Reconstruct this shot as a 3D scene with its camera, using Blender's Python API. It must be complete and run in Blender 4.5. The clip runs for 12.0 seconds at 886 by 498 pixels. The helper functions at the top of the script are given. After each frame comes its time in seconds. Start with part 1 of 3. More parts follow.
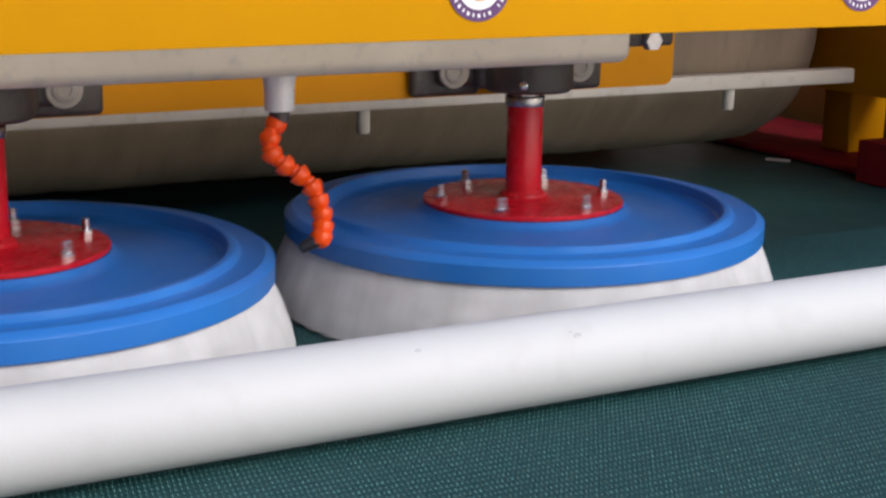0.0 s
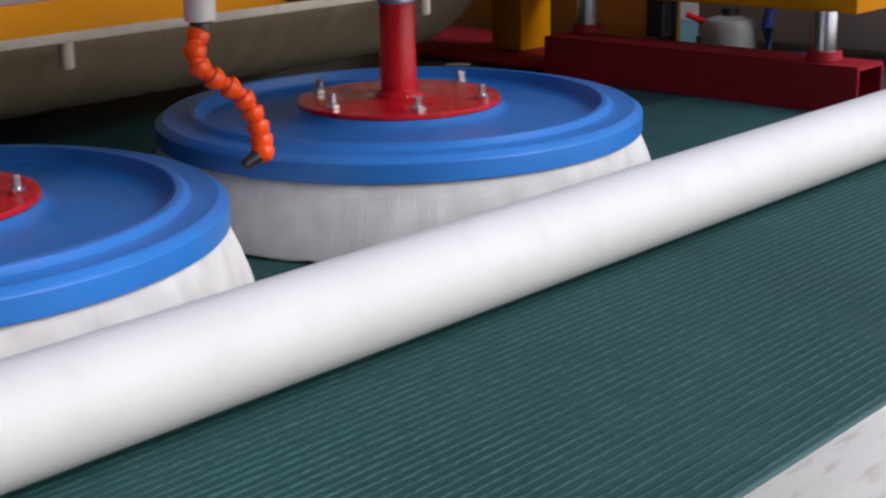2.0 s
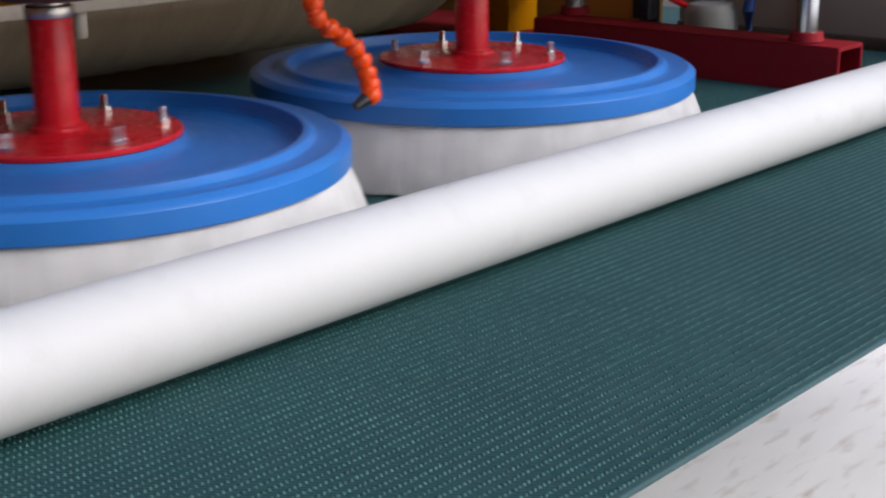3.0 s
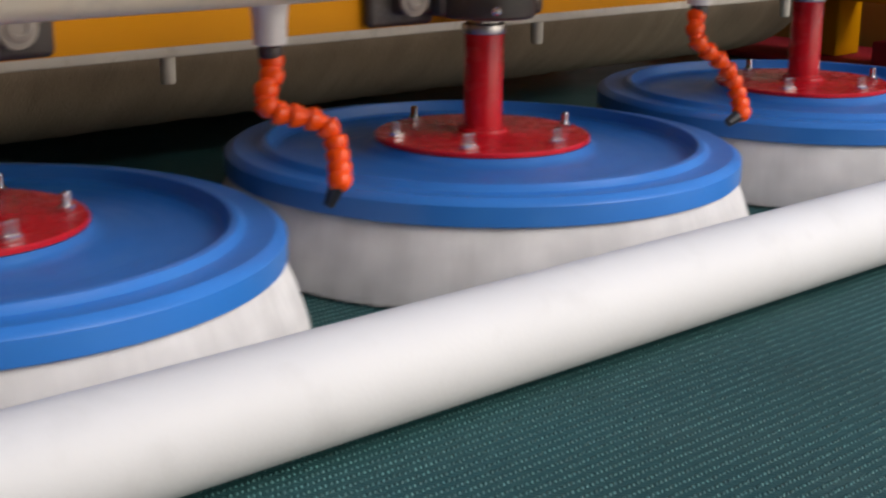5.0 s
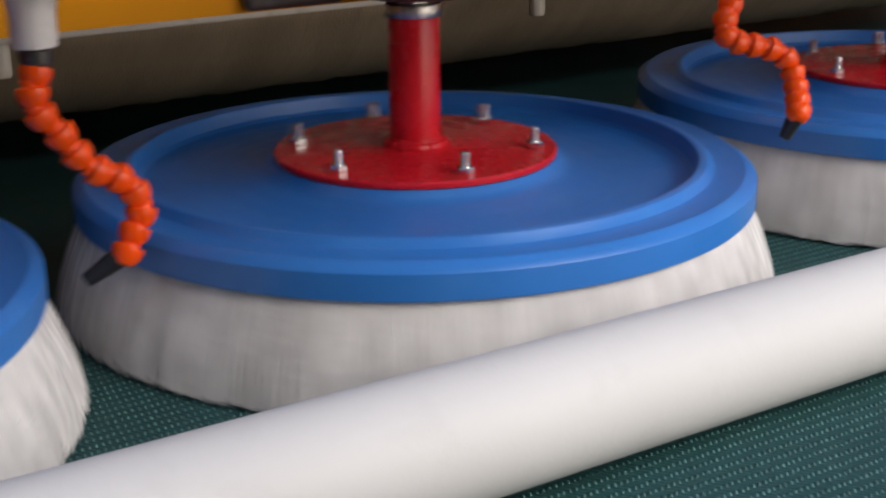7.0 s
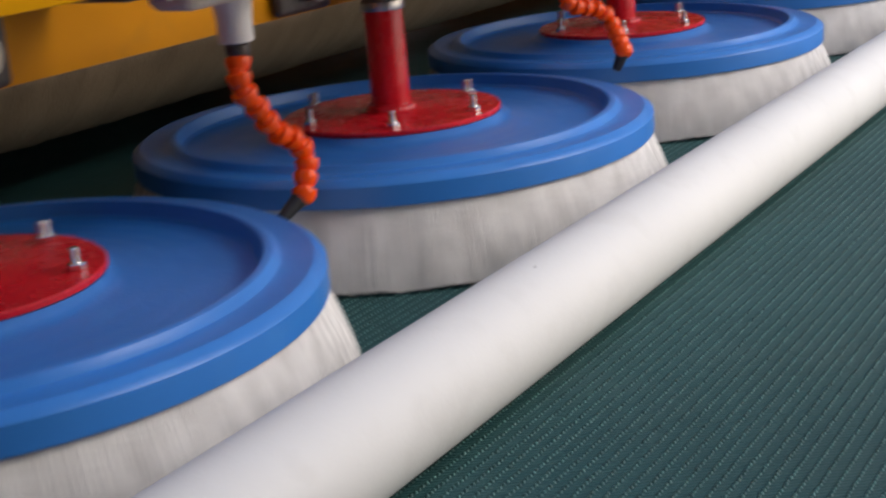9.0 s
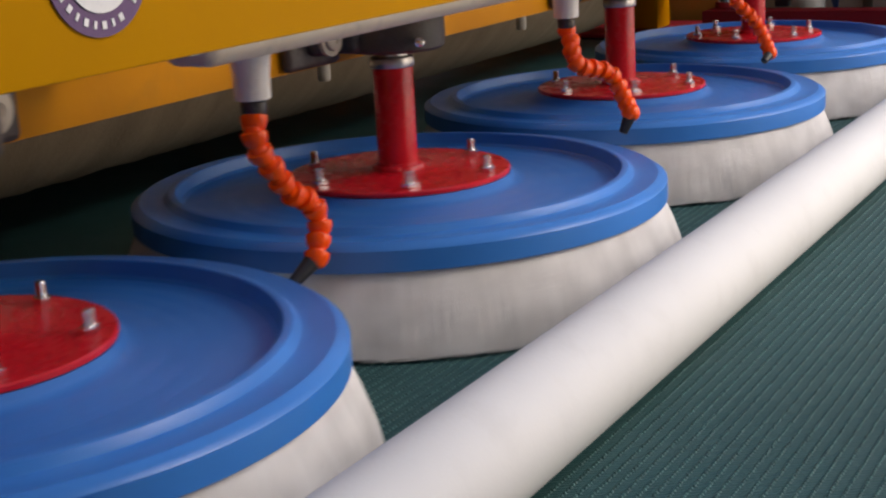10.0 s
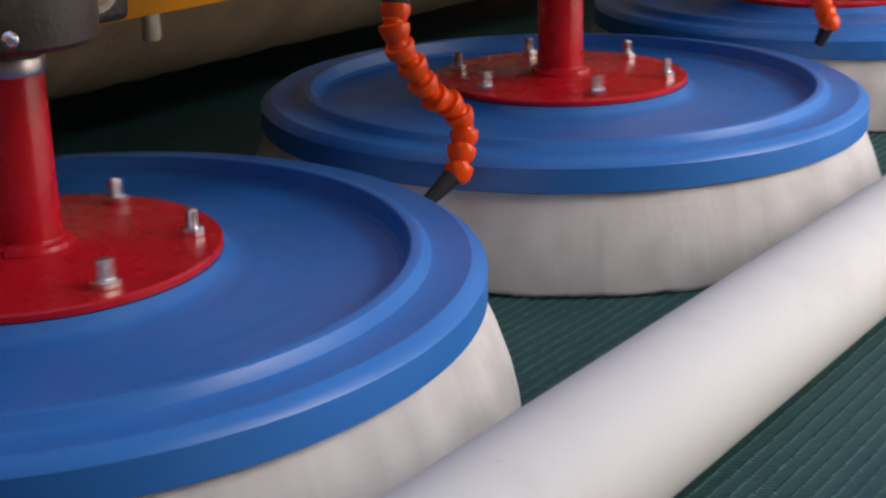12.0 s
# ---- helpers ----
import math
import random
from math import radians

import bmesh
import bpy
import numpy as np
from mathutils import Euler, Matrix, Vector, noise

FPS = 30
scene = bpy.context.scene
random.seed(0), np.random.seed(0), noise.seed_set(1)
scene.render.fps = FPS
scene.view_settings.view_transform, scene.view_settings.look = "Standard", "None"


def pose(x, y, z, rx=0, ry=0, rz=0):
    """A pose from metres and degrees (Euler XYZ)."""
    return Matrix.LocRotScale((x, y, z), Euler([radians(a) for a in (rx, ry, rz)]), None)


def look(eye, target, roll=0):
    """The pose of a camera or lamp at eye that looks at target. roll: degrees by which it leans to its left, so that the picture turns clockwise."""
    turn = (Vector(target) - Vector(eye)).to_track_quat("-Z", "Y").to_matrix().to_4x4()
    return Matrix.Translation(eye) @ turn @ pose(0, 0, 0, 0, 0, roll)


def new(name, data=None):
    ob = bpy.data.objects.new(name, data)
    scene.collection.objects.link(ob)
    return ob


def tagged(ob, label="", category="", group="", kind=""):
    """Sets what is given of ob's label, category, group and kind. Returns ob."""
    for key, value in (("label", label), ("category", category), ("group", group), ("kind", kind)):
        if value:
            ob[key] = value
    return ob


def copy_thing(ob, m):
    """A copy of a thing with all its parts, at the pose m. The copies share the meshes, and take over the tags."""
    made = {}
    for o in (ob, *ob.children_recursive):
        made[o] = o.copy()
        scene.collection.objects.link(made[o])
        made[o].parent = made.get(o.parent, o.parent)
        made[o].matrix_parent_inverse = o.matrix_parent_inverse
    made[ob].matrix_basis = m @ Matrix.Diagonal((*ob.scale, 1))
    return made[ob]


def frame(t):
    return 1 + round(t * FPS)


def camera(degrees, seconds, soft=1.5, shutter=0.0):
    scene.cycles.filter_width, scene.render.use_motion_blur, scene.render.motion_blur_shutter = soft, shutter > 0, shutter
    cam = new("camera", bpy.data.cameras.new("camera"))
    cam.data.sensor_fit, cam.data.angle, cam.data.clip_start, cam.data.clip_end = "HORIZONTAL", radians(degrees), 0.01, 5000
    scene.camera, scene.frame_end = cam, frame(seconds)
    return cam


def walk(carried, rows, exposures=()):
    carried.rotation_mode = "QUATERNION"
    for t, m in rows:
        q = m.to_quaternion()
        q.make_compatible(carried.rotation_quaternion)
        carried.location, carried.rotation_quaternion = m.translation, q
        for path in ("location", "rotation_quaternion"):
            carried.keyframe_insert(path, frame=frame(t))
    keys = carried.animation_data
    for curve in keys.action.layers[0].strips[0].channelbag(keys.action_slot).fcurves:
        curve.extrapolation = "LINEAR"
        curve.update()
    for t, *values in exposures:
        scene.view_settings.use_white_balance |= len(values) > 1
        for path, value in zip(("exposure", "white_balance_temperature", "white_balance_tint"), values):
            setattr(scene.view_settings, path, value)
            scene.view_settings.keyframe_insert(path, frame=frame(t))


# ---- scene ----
cam = camera(34.62, 12.0, soft=2.2, shutter=0.4)
walk(cam, [
    (0.0, pose(-0.9998, -1.2572, 0.3976, 76.48, -0.80, -27.72)),
    (0.5, pose(-0.9945, -1.2309, 0.3952, 74.84, -1.79, -28.19)),
    (1.0, pose(-0.9956, -1.0957, 0.4077, 74.91, -1.11, -34.22)),
    (1.5, pose(-0.9975, -1.0365, 0.3989, 73.56, -1.43, -39.77)),
    (2.0, pose(-1.1271, -1.0264, 0.3656, 73.60, 1.17, -47.09)),
    (2.5, pose(-1.2169, -1.0323, 0.3546, 71.88, 2.67, -45.05)),
    (3.0, pose(-1.2081, -1.0367, 0.3494, 73.46, 0.36, -48.52)),
    (3.2, pose(-1.2319, -1.0279, 0.3412, 74.63, -0.15, -47.80)),
    (4.8, pose(-1.6456, -0.9582, 0.3618, 75.48, -1.77, -44.14)),
    (5.0, pose(-1.6601, -0.9815, 0.3606, 74.62, -0.71, -42.41)),
    (5.5, pose(-1.7083, -0.9569, 0.3632, 73.70, -1.71, -41.95)),
    (6.0, pose(-1.8152, -0.9157, 0.3674, 74.33, -0.31, -42.48)),
    (6.5, pose(-1.8177, -0.8829, 0.3653, 73.75, -1.01, -41.62)),
    (7.0, pose(-1.7613, -0.8721, 0.3603, 71.77, 0.58, -33.19)),
    (7.2, pose(-1.8234, -0.8288, 0.3624, 71.97, -1.98, -35.95)),
    (8.8, pose(-2.1450, -0.7479, 0.3550, 73.49, 3.26, -58.11)),
    (9.0, pose(-2.1772, -0.7503, 0.3556, 73.64, 4.74, -59.35)),
    (9.5, pose(-2.2523, -0.7279, 0.3612, 74.88, 4.91, -61.20)),
    (10.0, pose(-2.3654, -0.6902, 0.3635, 75.45, 3.13, -60.71)),
    (10.5, pose(-2.3718, -0.6873, 0.3612, 76.80, 1.89, -63.02)),
    (11.0, pose(-2.3538, -0.6695, 0.3637, 75.10, 0.68, -62.03)),
    (11.5, pose(-2.2965, -0.6515, 0.3556, 72.86, 0.46, -57.44)),
    (12.0, pose(-2.2897, -0.6215, 0.3426, 71.52, 1.33, -53.57)),
], exposures=[(0.0, 0.03, 6030, 10), (3.2, 0.10, 6030, 10), (5.0, 0.12, 6330, 10), (7.2, 0.14, 6360, 10), (9.0, 0.20, 6420, 10), (9.5, 0.24, 6550, 12), (10.7, 0.32, 6700, 12), (12.0, 0.30, 6500, 12)])

# the carriage swings to and fro along x
PITCH = 0.5459
SWING = {0.0: -0.2387, 0.5: -0.0313, 1.0: 0.1794, 1.5: 0.1381, 2.0: -0.0952, 2.5: -0.2122, 3.0: 0.0137, 3.2: 0.1105,
         4.8: -0.1937, 5.0: -0.1596, 5.5: 0.0988, 6.0: 0.2305, 6.5: 0.1088, 7.0: -0.1254, 7.2: -0.1837, 8.8: 0.1341,
         9.0: 0.0460, 9.5: -0.1816, 10.0: -0.1541, 10.5: 0.0993, 11.0: 0.1383, 11.5: 0.0027, 12.0: -0.1974}
# each brush: degrees a second, start angle, and small leads and lags of its drive
SPIN = ((307.45, -16.7, {0.0: 1.7, 1.5: -1.5, 3.0: -1.6, 5.0: 2.5}),
        (308.75, 4.7, {0.0: 0.8, 0.5: 2.5, 1.0: -2.4, 3.0: -2.4, 5.0: -10.9, 5.5: -16.8, 9.5: 5.2, 10.0: 0.8, 11.0: 2.1}),
        (305.05, -12.1, {5.0: 23.8, 5.5: 27.8, 6.0: -2.2, 6.5: -3.3, 9.0: 0.1, 10.5: -1.5, 12.0: 2.0}),
        (305.5, 10.1, {6.0: 1.4, 10.0: -1.6, 12.0: 0.9}))


def crank(t):
    return 0.2049 * math.cos(2 * math.pi * (t - 1.179) / 2.4297)


def swing(t):
    """Where the carriage stands along x at t seconds."""
    times = list(SWING)
    return crank(t) + float(np.interp(t, times, [SWING[k] - crank(k) for k in times]))


# ---- light ----
world = bpy.data.worlds.new("world")
scene.world = world
world.use_nodes = True
wn = world.node_tree
sky = wn.nodes.new("ShaderNodeTexSky")
sky.sky_type, sky.sun_disc = "NISHITA", False
sky.sun_elevation, sky.sun_rotation = radians(39), radians(158)
sky.air_density, sky.dust_density, sky.ozone_density = 1.0, 3.0, 1.0
wn.nodes["Background"].inputs["Strength"].default_value = 0.205
wn.links.new(sky.outputs["Color"], wn.nodes["Background"].inputs["Color"])
sun_data = bpy.data.lights.new("sun", "SUN")
sun_data.energy, sun_data.angle, sun_data.color = 0.98, radians(42), (1.0, 0.97, 0.93)
sun = new("sun", sun_data)
sun.matrix_world = look((1.0, -2.5, 2.2), (0, 0, 0))


# ---- materials ----
def shade(name, color, rough=0.5, metal=0.0, vary=0.12, scale=6.0, fine=120.0, bump=0.15, dirt=None, dirt_amount=0.3, stretch=(1, 1, 1), coat=0.0, per_piece=0.0, gloss=0.5):
    """A surface with broad and fine changes of tone, worn gloss and fine relief, in object space."""
    m = bpy.data.materials.new(name)
    m.use_nodes = True
    n, l = m.node_tree.nodes, m.node_tree.links
    b = n["Principled BSDF"]
    tc = n.new("ShaderNodeTexCoord")
    mp = n.new("ShaderNodeMapping")
    mp.inputs["Scale"].default_value = stretch
    l.new(tc.outputs["Object"], mp.inputs["Vector"])
    big, small = n.new("ShaderNodeTexNoise"), n.new("ShaderNodeTexNoise")
    big.inputs["Scale"].default_value, big.inputs["Detail"].default_value = scale, 6
    small.inputs["Scale"].default_value, small.inputs["Detail"].default_value = fine, 3
    for t in (big, small):
        l.new(mp.outputs["Vector"], t.inputs["Vector"])
    ramp = n.new("ShaderNodeValToRGB")
    ramp.color_ramp.elements[0].position, ramp.color_ramp.elements[1].position = 0.3, 0.7
    lo = [c * (1 - vary) for c in color]
    hi = [min(1, c * (1 + vary)) for c in color]
    ramp.color_ramp.elements[0].color, ramp.color_ramp.elements[1].color = (*lo, 1), (*hi, 1)
    l.new(big.outputs["Fac"], ramp.inputs["Fac"])
    mix = n.new("ShaderNodeMix")
    mix.data_type, mix.blend_type = "RGBA", "MIX"
    sm = n.new("ShaderNodeMapRange")
    sm.inputs["From Min"].default_value, sm.inputs["From Max"].default_value = 0.55, 0.75
    sm.inputs["To Max"].default_value = dirt_amount
    mixed = n.new("ShaderNodeMath")
    mixed.operation = "MULTIPLY"
    big2 = n.new("ShaderNodeTexNoise")
    big2.inputs["Scale"].default_value, big2.inputs["Detail"].default_value = scale * 3.7, 8
    l.new(mp.outputs["Vector"], big2.inputs["Vector"])
    l.new(big2.outputs["Fac"], sm.inputs["Value"])
    l.new(sm.outputs["Result"], mix.inputs["Factor"])
    l.new(ramp.outputs["Color"], mix.inputs["A"])
    mix.inputs["B"].default_value = (*(dirt or [c * 0.6 for c in color]), 1)
    out = mix.outputs["Result"]
    if per_piece:
        info = n.new("ShaderNodeNewGeometry")
        hsv = n.new("ShaderNodeHueSaturation")
        mr = n.new("ShaderNodeMapRange")
        mr.inputs["To Min"].default_value, mr.inputs["To Max"].default_value = 1 - per_piece, 1 + per_piece
        l.new(info.outputs["Random Per Island"], mr.inputs["Value"])
        l.new(mr.outputs["Result"], hsv.inputs["Value"])
        l.new(out, hsv.inputs["Color"])
        out = hsv.outputs["Color"]
    l.new(out, b.inputs["Base Color"])
    rr = n.new("ShaderNodeMapRange")
    rr.inputs["To Min"].default_value, rr.inputs["To Max"].default_value = max(0.02, rough - 0.1), min(1, rough + 0.1)
    l.new(big2.outputs["Fac"], rr.inputs["Value"])
    l.new(rr.outputs["Result"], b.inputs["Roughness"])
    b.inputs["Metallic"].default_value = metal
    b.inputs["Coat Weight"].default_value = coat
    b.inputs["Specular IOR Level"].default_value = gloss
    bp = n.new("ShaderNodeBump")
    bp.inputs["Strength"].default_value, bp.inputs["Distance"].default_value = bump, 0.002
    l.new(small.outputs["Fac"], bp.inputs["Height"])
    l.new(bp.outputs["Normal"], b.inputs["Normal"])
    return m


BEAD, ROW, BELT_BACK = 0.0042, 0.0085, 1.17


BLUE = shade("blue_plastic", (0.026, 0.165, 0.53), 0.34, gloss=0.5, vary=0.08, scale=9, fine=260, bump=0.12, dirt=(0.05, 0.215, 0.56), dirt_amount=0.45)


def turning_marks(m, period):
    """Faint concentric turning marks round the part's axis."""
    n, l = m.node_tree.nodes, m.node_tree.links
    b = n["Principled BSDF"]
    tc = n.new("ShaderNodeTexCoord")
    rings = n.new("ShaderNodeTexWave")
    rings.wave_type, rings.rings_direction, rings.wave_profile = "RINGS", "Z", "SIN"
    rings.inputs["Scale"].default_value, rings.inputs["Distortion"].default_value = 2 * math.pi / (20 * period), 1.5
    rings.inputs["Detail"].default_value = 2.0
    l.new(tc.outputs["Object"], rings.inputs["Vector"])
    bp = n.new("ShaderNodeBump")
    bp.inputs["Strength"].default_value, bp.inputs["Distance"].default_value = 0.25, 0.0006
    l.new(rings.outputs["Fac"], bp.inputs["Height"])
    l.new(b.inputs["Normal"].links[0].from_socket, bp.inputs["Normal"])
    l.new(bp.outputs["Normal"], b.inputs["Normal"])


turning_marks(BLUE, 0.017)
RED = shade("red_enamel", (0.60, 0.010, 0.020), 0.27, gloss=0.32, vary=0.08, scale=14, fine=90, bump=0.05, dirt=(0.52, 0.012, 0.022), dirt_amount=0.12)
RED_BAR = shade("red_frame_paint", (0.28, 0.011, 0.020), 0.6, gloss=0.2, vary=0.15, scale=10, fine=150, bump=0.12, dirt=(0.16, 0.02, 0.02), dirt_amount=0.5)
YELLOW = shade("yellow_enamel", (0.59, 0.27, 0.0003), 0.5, gloss=0.04, vary=0.04, scale=5, fine=160, bump=0.06, dirt=(0.58, 0.25, 0.005), dirt_amount=0.3)
CARRIAGE = shade("yellow_plate_paint", (0.53, 0.21, 0.001), 0.5, gloss=0.1, vary=0.08, scale=8, fine=140, bump=0.1, dirt=(0.42, 0.18, 0.01), dirt_amount=0.5)
WHITE_PVC = shade("white_pvc", (0.605, 0.60, 0.595), 0.55, gloss=0.3, vary=0.03, scale=7, fine=300, bump=0.05, dirt=(0.50, 0.49, 0.48), dirt_amount=0.35)
CREAM = shade("cream_plastic", (0.71, 0.61, 0.44), 0.42, vary=0.06, scale=16, fine=200, bump=0.08, dirt=(0.46, 0.41, 0.33), dirt_amount=0.55)
RAIL = shade("white_rail_plastic", (0.68, 0.63, 0.56), 0.45, vary=0.08, scale=12, fine=200, bump=0.08, dirt=(0.40, 0.35, 0.28), dirt_amount=0.5)
TUBE = shade("white_tube_plastic", (0.80, 0.755, 0.69), 0.45, vary=0.05, scale=30, fine=300, bump=0.06, dirt=(0.55, 0.53, 0.52), dirt_amount=0.4)
BRISTLE = shade("white_nylon_bristle", (0.65, 0.64, 0.63), 0.75, gloss=0.2, vary=0.07, scale=45, fine=500, bump=0.35, dirt=(0.66, 0.64, 0.62), dirt_amount=0.4, stretch=(1, 1, 0.12), per_piece=0.07)
ROLLER = shade("grey_white_bristle", (0.39, 0.30, 0.215), 0.8, vary=0.14, scale=7, fine=260, bump=0.5, dirt=(0.31, 0.24, 0.175), dirt_amount=0.5, stretch=(2.5, 0.6, 0.6))


def tuft_streaks(m):
    """Bands of lighter and darker bristle round the brush, running down the skirt."""
    n, l = m.node_tree.nodes, m.node_tree.links
    b = n["Principled BSDF"]
    tc, xyz, turn = n.new("ShaderNodeTexCoord"), n.new("ShaderNodeSeparateXYZ"), n.new("ShaderNodeMath")
    l.new(tc.outputs["Object"], xyz.inputs["Vector"])
    turn.operation = "ARCTAN2"
    l.new(xyz.outputs["Y"], turn.inputs[0])
    l.new(xyz.outputs["X"], turn.inputs[1])
    place = n.new("ShaderNodeCombineXYZ")
    l.new(turn.outputs["Value"], place.inputs["X"])
    l.new(xyz.outputs["Z"], place.inputs["Y"])
    out = b.inputs["Base Color"].links[0].from_socket
    for scale, low, high in ((11.0, 0.90, 1.06), (34.0, 0.84, 1.10)):
        noise, tone, mix = n.new("ShaderNodeTexNoise"), n.new("ShaderNodeMapRange"), n.new("ShaderNodeMix")
        noise.inputs["Scale"].default_value, noise.inputs["Detail"].default_value = scale, 2
        l.new(place.outputs["Vector"], noise.inputs["Vector"])
        tone.inputs["From Min"].default_value, tone.inputs["From Max"].default_value = 0.35, 0.65
        tone.inputs["To Min"].default_value, tone.inputs["To Max"].default_value = low, high
        l.new(noise.outputs["Fac"], tone.inputs["Value"])
        mix.data_type, mix.blend_type = "RGBA", "MULTIPLY"
        mix.inputs["Factor"].default_value = 1.0
        l.new(out, mix.inputs["A"])
        l.new(tone.outputs["Result"], mix.inputs["B"])
        out = mix.outputs["Result"]
    l.new(out, b.inputs["Base Color"])


tuft_streaks(BRISTLE)
IRON = shade("dark_cast_iron", (0.058, 0.045, 0.031), 0.5, metal=0.0, vary=0.2, scale=22, fine=240, bump=0.3, dirt=(0.11, 0.10, 0.09), dirt_amount=0.5)
BOLT_CAP = shade("offwhite_bolt_cap", (0.38, 0.33, 0.25), 0.5, vary=0.08, scale=60, fine=300, bump=0.1, dirt=(0.34, 0.30, 0.25), dirt_amount=0.6)
STEEL = shade("bright_steel", (0.78, 0.77, 0.75), 0.22, metal=1.0, vary=0.08, scale=60, fine=400, bump=0.08, dirt=(0.45, 0.43, 0.40), dirt_amount=0.5)
COLLAR = shade("dull_collar_steel", (0.52, 0.48, 0.44), 0.35, metal=1.0, vary=0.15, scale=60, fine=400, bump=0.1, dirt=(0.2, 0.17, 0.14), dirt_amount=0.6)
CHROME = shade("chrome_post", (0.70, 0.69, 0.67), 0.20, metal=1.0, vary=0.06, scale=20, fine=300, bump=0.05, dirt=(0.40, 0.38, 0.35), dirt_amount=0.4)
ORANGE = shade("orange_acetal", (0.98, 0.085, 0.003), 0.2, gloss=0.35, vary=0.06, scale=60, fine=400, bump=0.05, dirt=(0.85, 0.08, 0.008), dirt_amount=0.2)
BLACK = shade("black_plastic", (0.014, 0.015, 0.020), 0.4, vary=0.2, scale=60, fine=300, bump=0.1)
FITTING = shade("dark_brass_fitting", (0.10, 0.085, 0.07), 0.35, metal=0.6, vary=0.2, scale=80, fine=400, bump=0.1, dirt=(0.3, 0.25, 0.18), dirt_amount=0.5)
BELT = shade("belt_rubber", (0.018, 0.066, 0.069), 0.45, gloss=0.38, vary=0.18, scale=3, fine=220, bump=0.2, dirt=(0.05, 0.10, 0.10), dirt_amount=0.25)
# Nub rubber lightened for worn tops and for the glints on them.
NUB = shade("worn_glint_rubber", (0.050, 0.130, 0.125), 0.40, gloss=0.40, vary=0.2, scale=4, fine=300, bump=0.2, dirt=(0.032, 0.09, 0.088), dirt_amount=0.5, per_piece=0.3)
SMUDGE = shade("grey_smudge", (0.51, 0.50, 0.50), 0.6, vary=0.2, scale=200, fine=900, bump=0.1)
FLOOR = shade("pale_floor", (0.96, 0.92, 0.90), 0.6, vary=0.04, scale=3.5, fine=60, bump=0.1, dirt=(0.60, 0.50, 0.44), dirt_amount=0.75, stretch=(0.8, 3.2, 1))
WALL = shade("dim_hall_wall", (0.30, 0.27, 0.24), 0.85, vary=0.2, scale=1.5, fine=40, bump=0.2)
MUSTARD = shade("mustard_panel", (0.36, 0.20, 0.03), 0.6, vary=0.15, scale=4, fine=80, bump=0.1)
PURPLE = shade("purple_ink", (0.10, 0.032, 0.13), 0.4, vary=0.05, scale=80, fine=300, bump=0.02)
STICKER = shade("white_sticker", (0.82, 0.80, 0.78), 0.4, vary=0.03, scale=80, fine=300, bump=0.02)
ORANGE_INK = shade("orange_ink", (0.66, 0.27, 0.002), 0.4, vary=0.05, scale=80, fine=300, bump=0.02)
GREY = shade("grey_canister", (0.22, 0.22, 0.21), 0.5, vary=0.1, scale=10, fine=120, bump=0.1)
BLUE_HOSE = shade("blue_rubber_hose", (0.02, 0.05, 0.20), 0.45, vary=0.1, scale=20, fine=200, bump=0.1)


# ---- mesh helpers ----
def mesh_of(bm, name, material, smooth=True, sharp=35):
    me = bpy.data.meshes.new(name)
    bmesh.ops.recalc_face_normals(bm, faces=bm.faces)
    for f in bm.faces:
        f.smooth = smooth
    if smooth:
        for e in bm.edges:
            if len(e.link_faces) == 2 and e.calc_face_angle(0) > radians(sharp):
                e.smooth = False
    bm.to_mesh(me)
    bm.free()
    me.materials.append(material)
    return me


def part(name, bm, material, parent, label="", at=None, smooth=True):
    ob = new(name, bm if isinstance(bm, bpy.types.Mesh) else mesh_of(bm, name, material, smooth))
    ob.parent = parent
    if at is not None:
        ob.matrix_basis = at
    return tagged(ob, label)


def thing(name, label, category, at=None, group="", kind=""):
    ob = new(name)
    ob.empty_display_size = 0.05
    if at is not None:
        ob.matrix_basis = at
    return tagged(ob, label, category, group, kind)


def lathe(profile, n=64, bm=None, m=None):
    """A body turned round z from (radius, height) pairs; radius 0 closes it."""
    bm = bm or bmesh.new()
    rings = []
    for r, z in profile:
        if r <= 1e-9:
            rings.append([bm.verts.new((0, 0, z))])
        else:
            rings.append([bm.verts.new((r * math.cos(2 * math.pi * k / n), r * math.sin(2 * math.pi * k / n), z)) for k in range(n)])
    for a, b in zip(rings, rings[1:]):
        for k in range(n):
            q = [a[k % len(a)], a[(k + 1) % len(a)], b[(k + 1) % len(b)], b[k % len(b)]]
            u = []
            for v in q:
                if v not in u:
                    u.append(v)
            if len(u) > 2:
                bm.faces.new(u)
    if m is not None:
        bmesh.ops.transform(bm, matrix=m, verts=[v for r in rings for v in r])
    return bm


def block(x0, x1, y0, y1, z0, z1, bevel=0.0, seg=2, bm=None):
    bm = bm or bmesh.new()
    made = bmesh.ops.create_cube(bm, size=1.0)["verts"]
    bmesh.ops.transform(bm, matrix=Matrix.Translation(((x0 + x1) / 2, (y0 + y1) / 2, (z0 + z1) / 2)) @ Matrix.Diagonal((x1 - x0, y1 - y0, z1 - z0, 1)), verts=made)
    if bevel:
        edges = {e for v in made for e in v.link_edges}
        bmesh.ops.bevel(bm, geom=list(edges), offset=bevel, segments=seg, affect="EDGES", profile=0.5)
    return bm


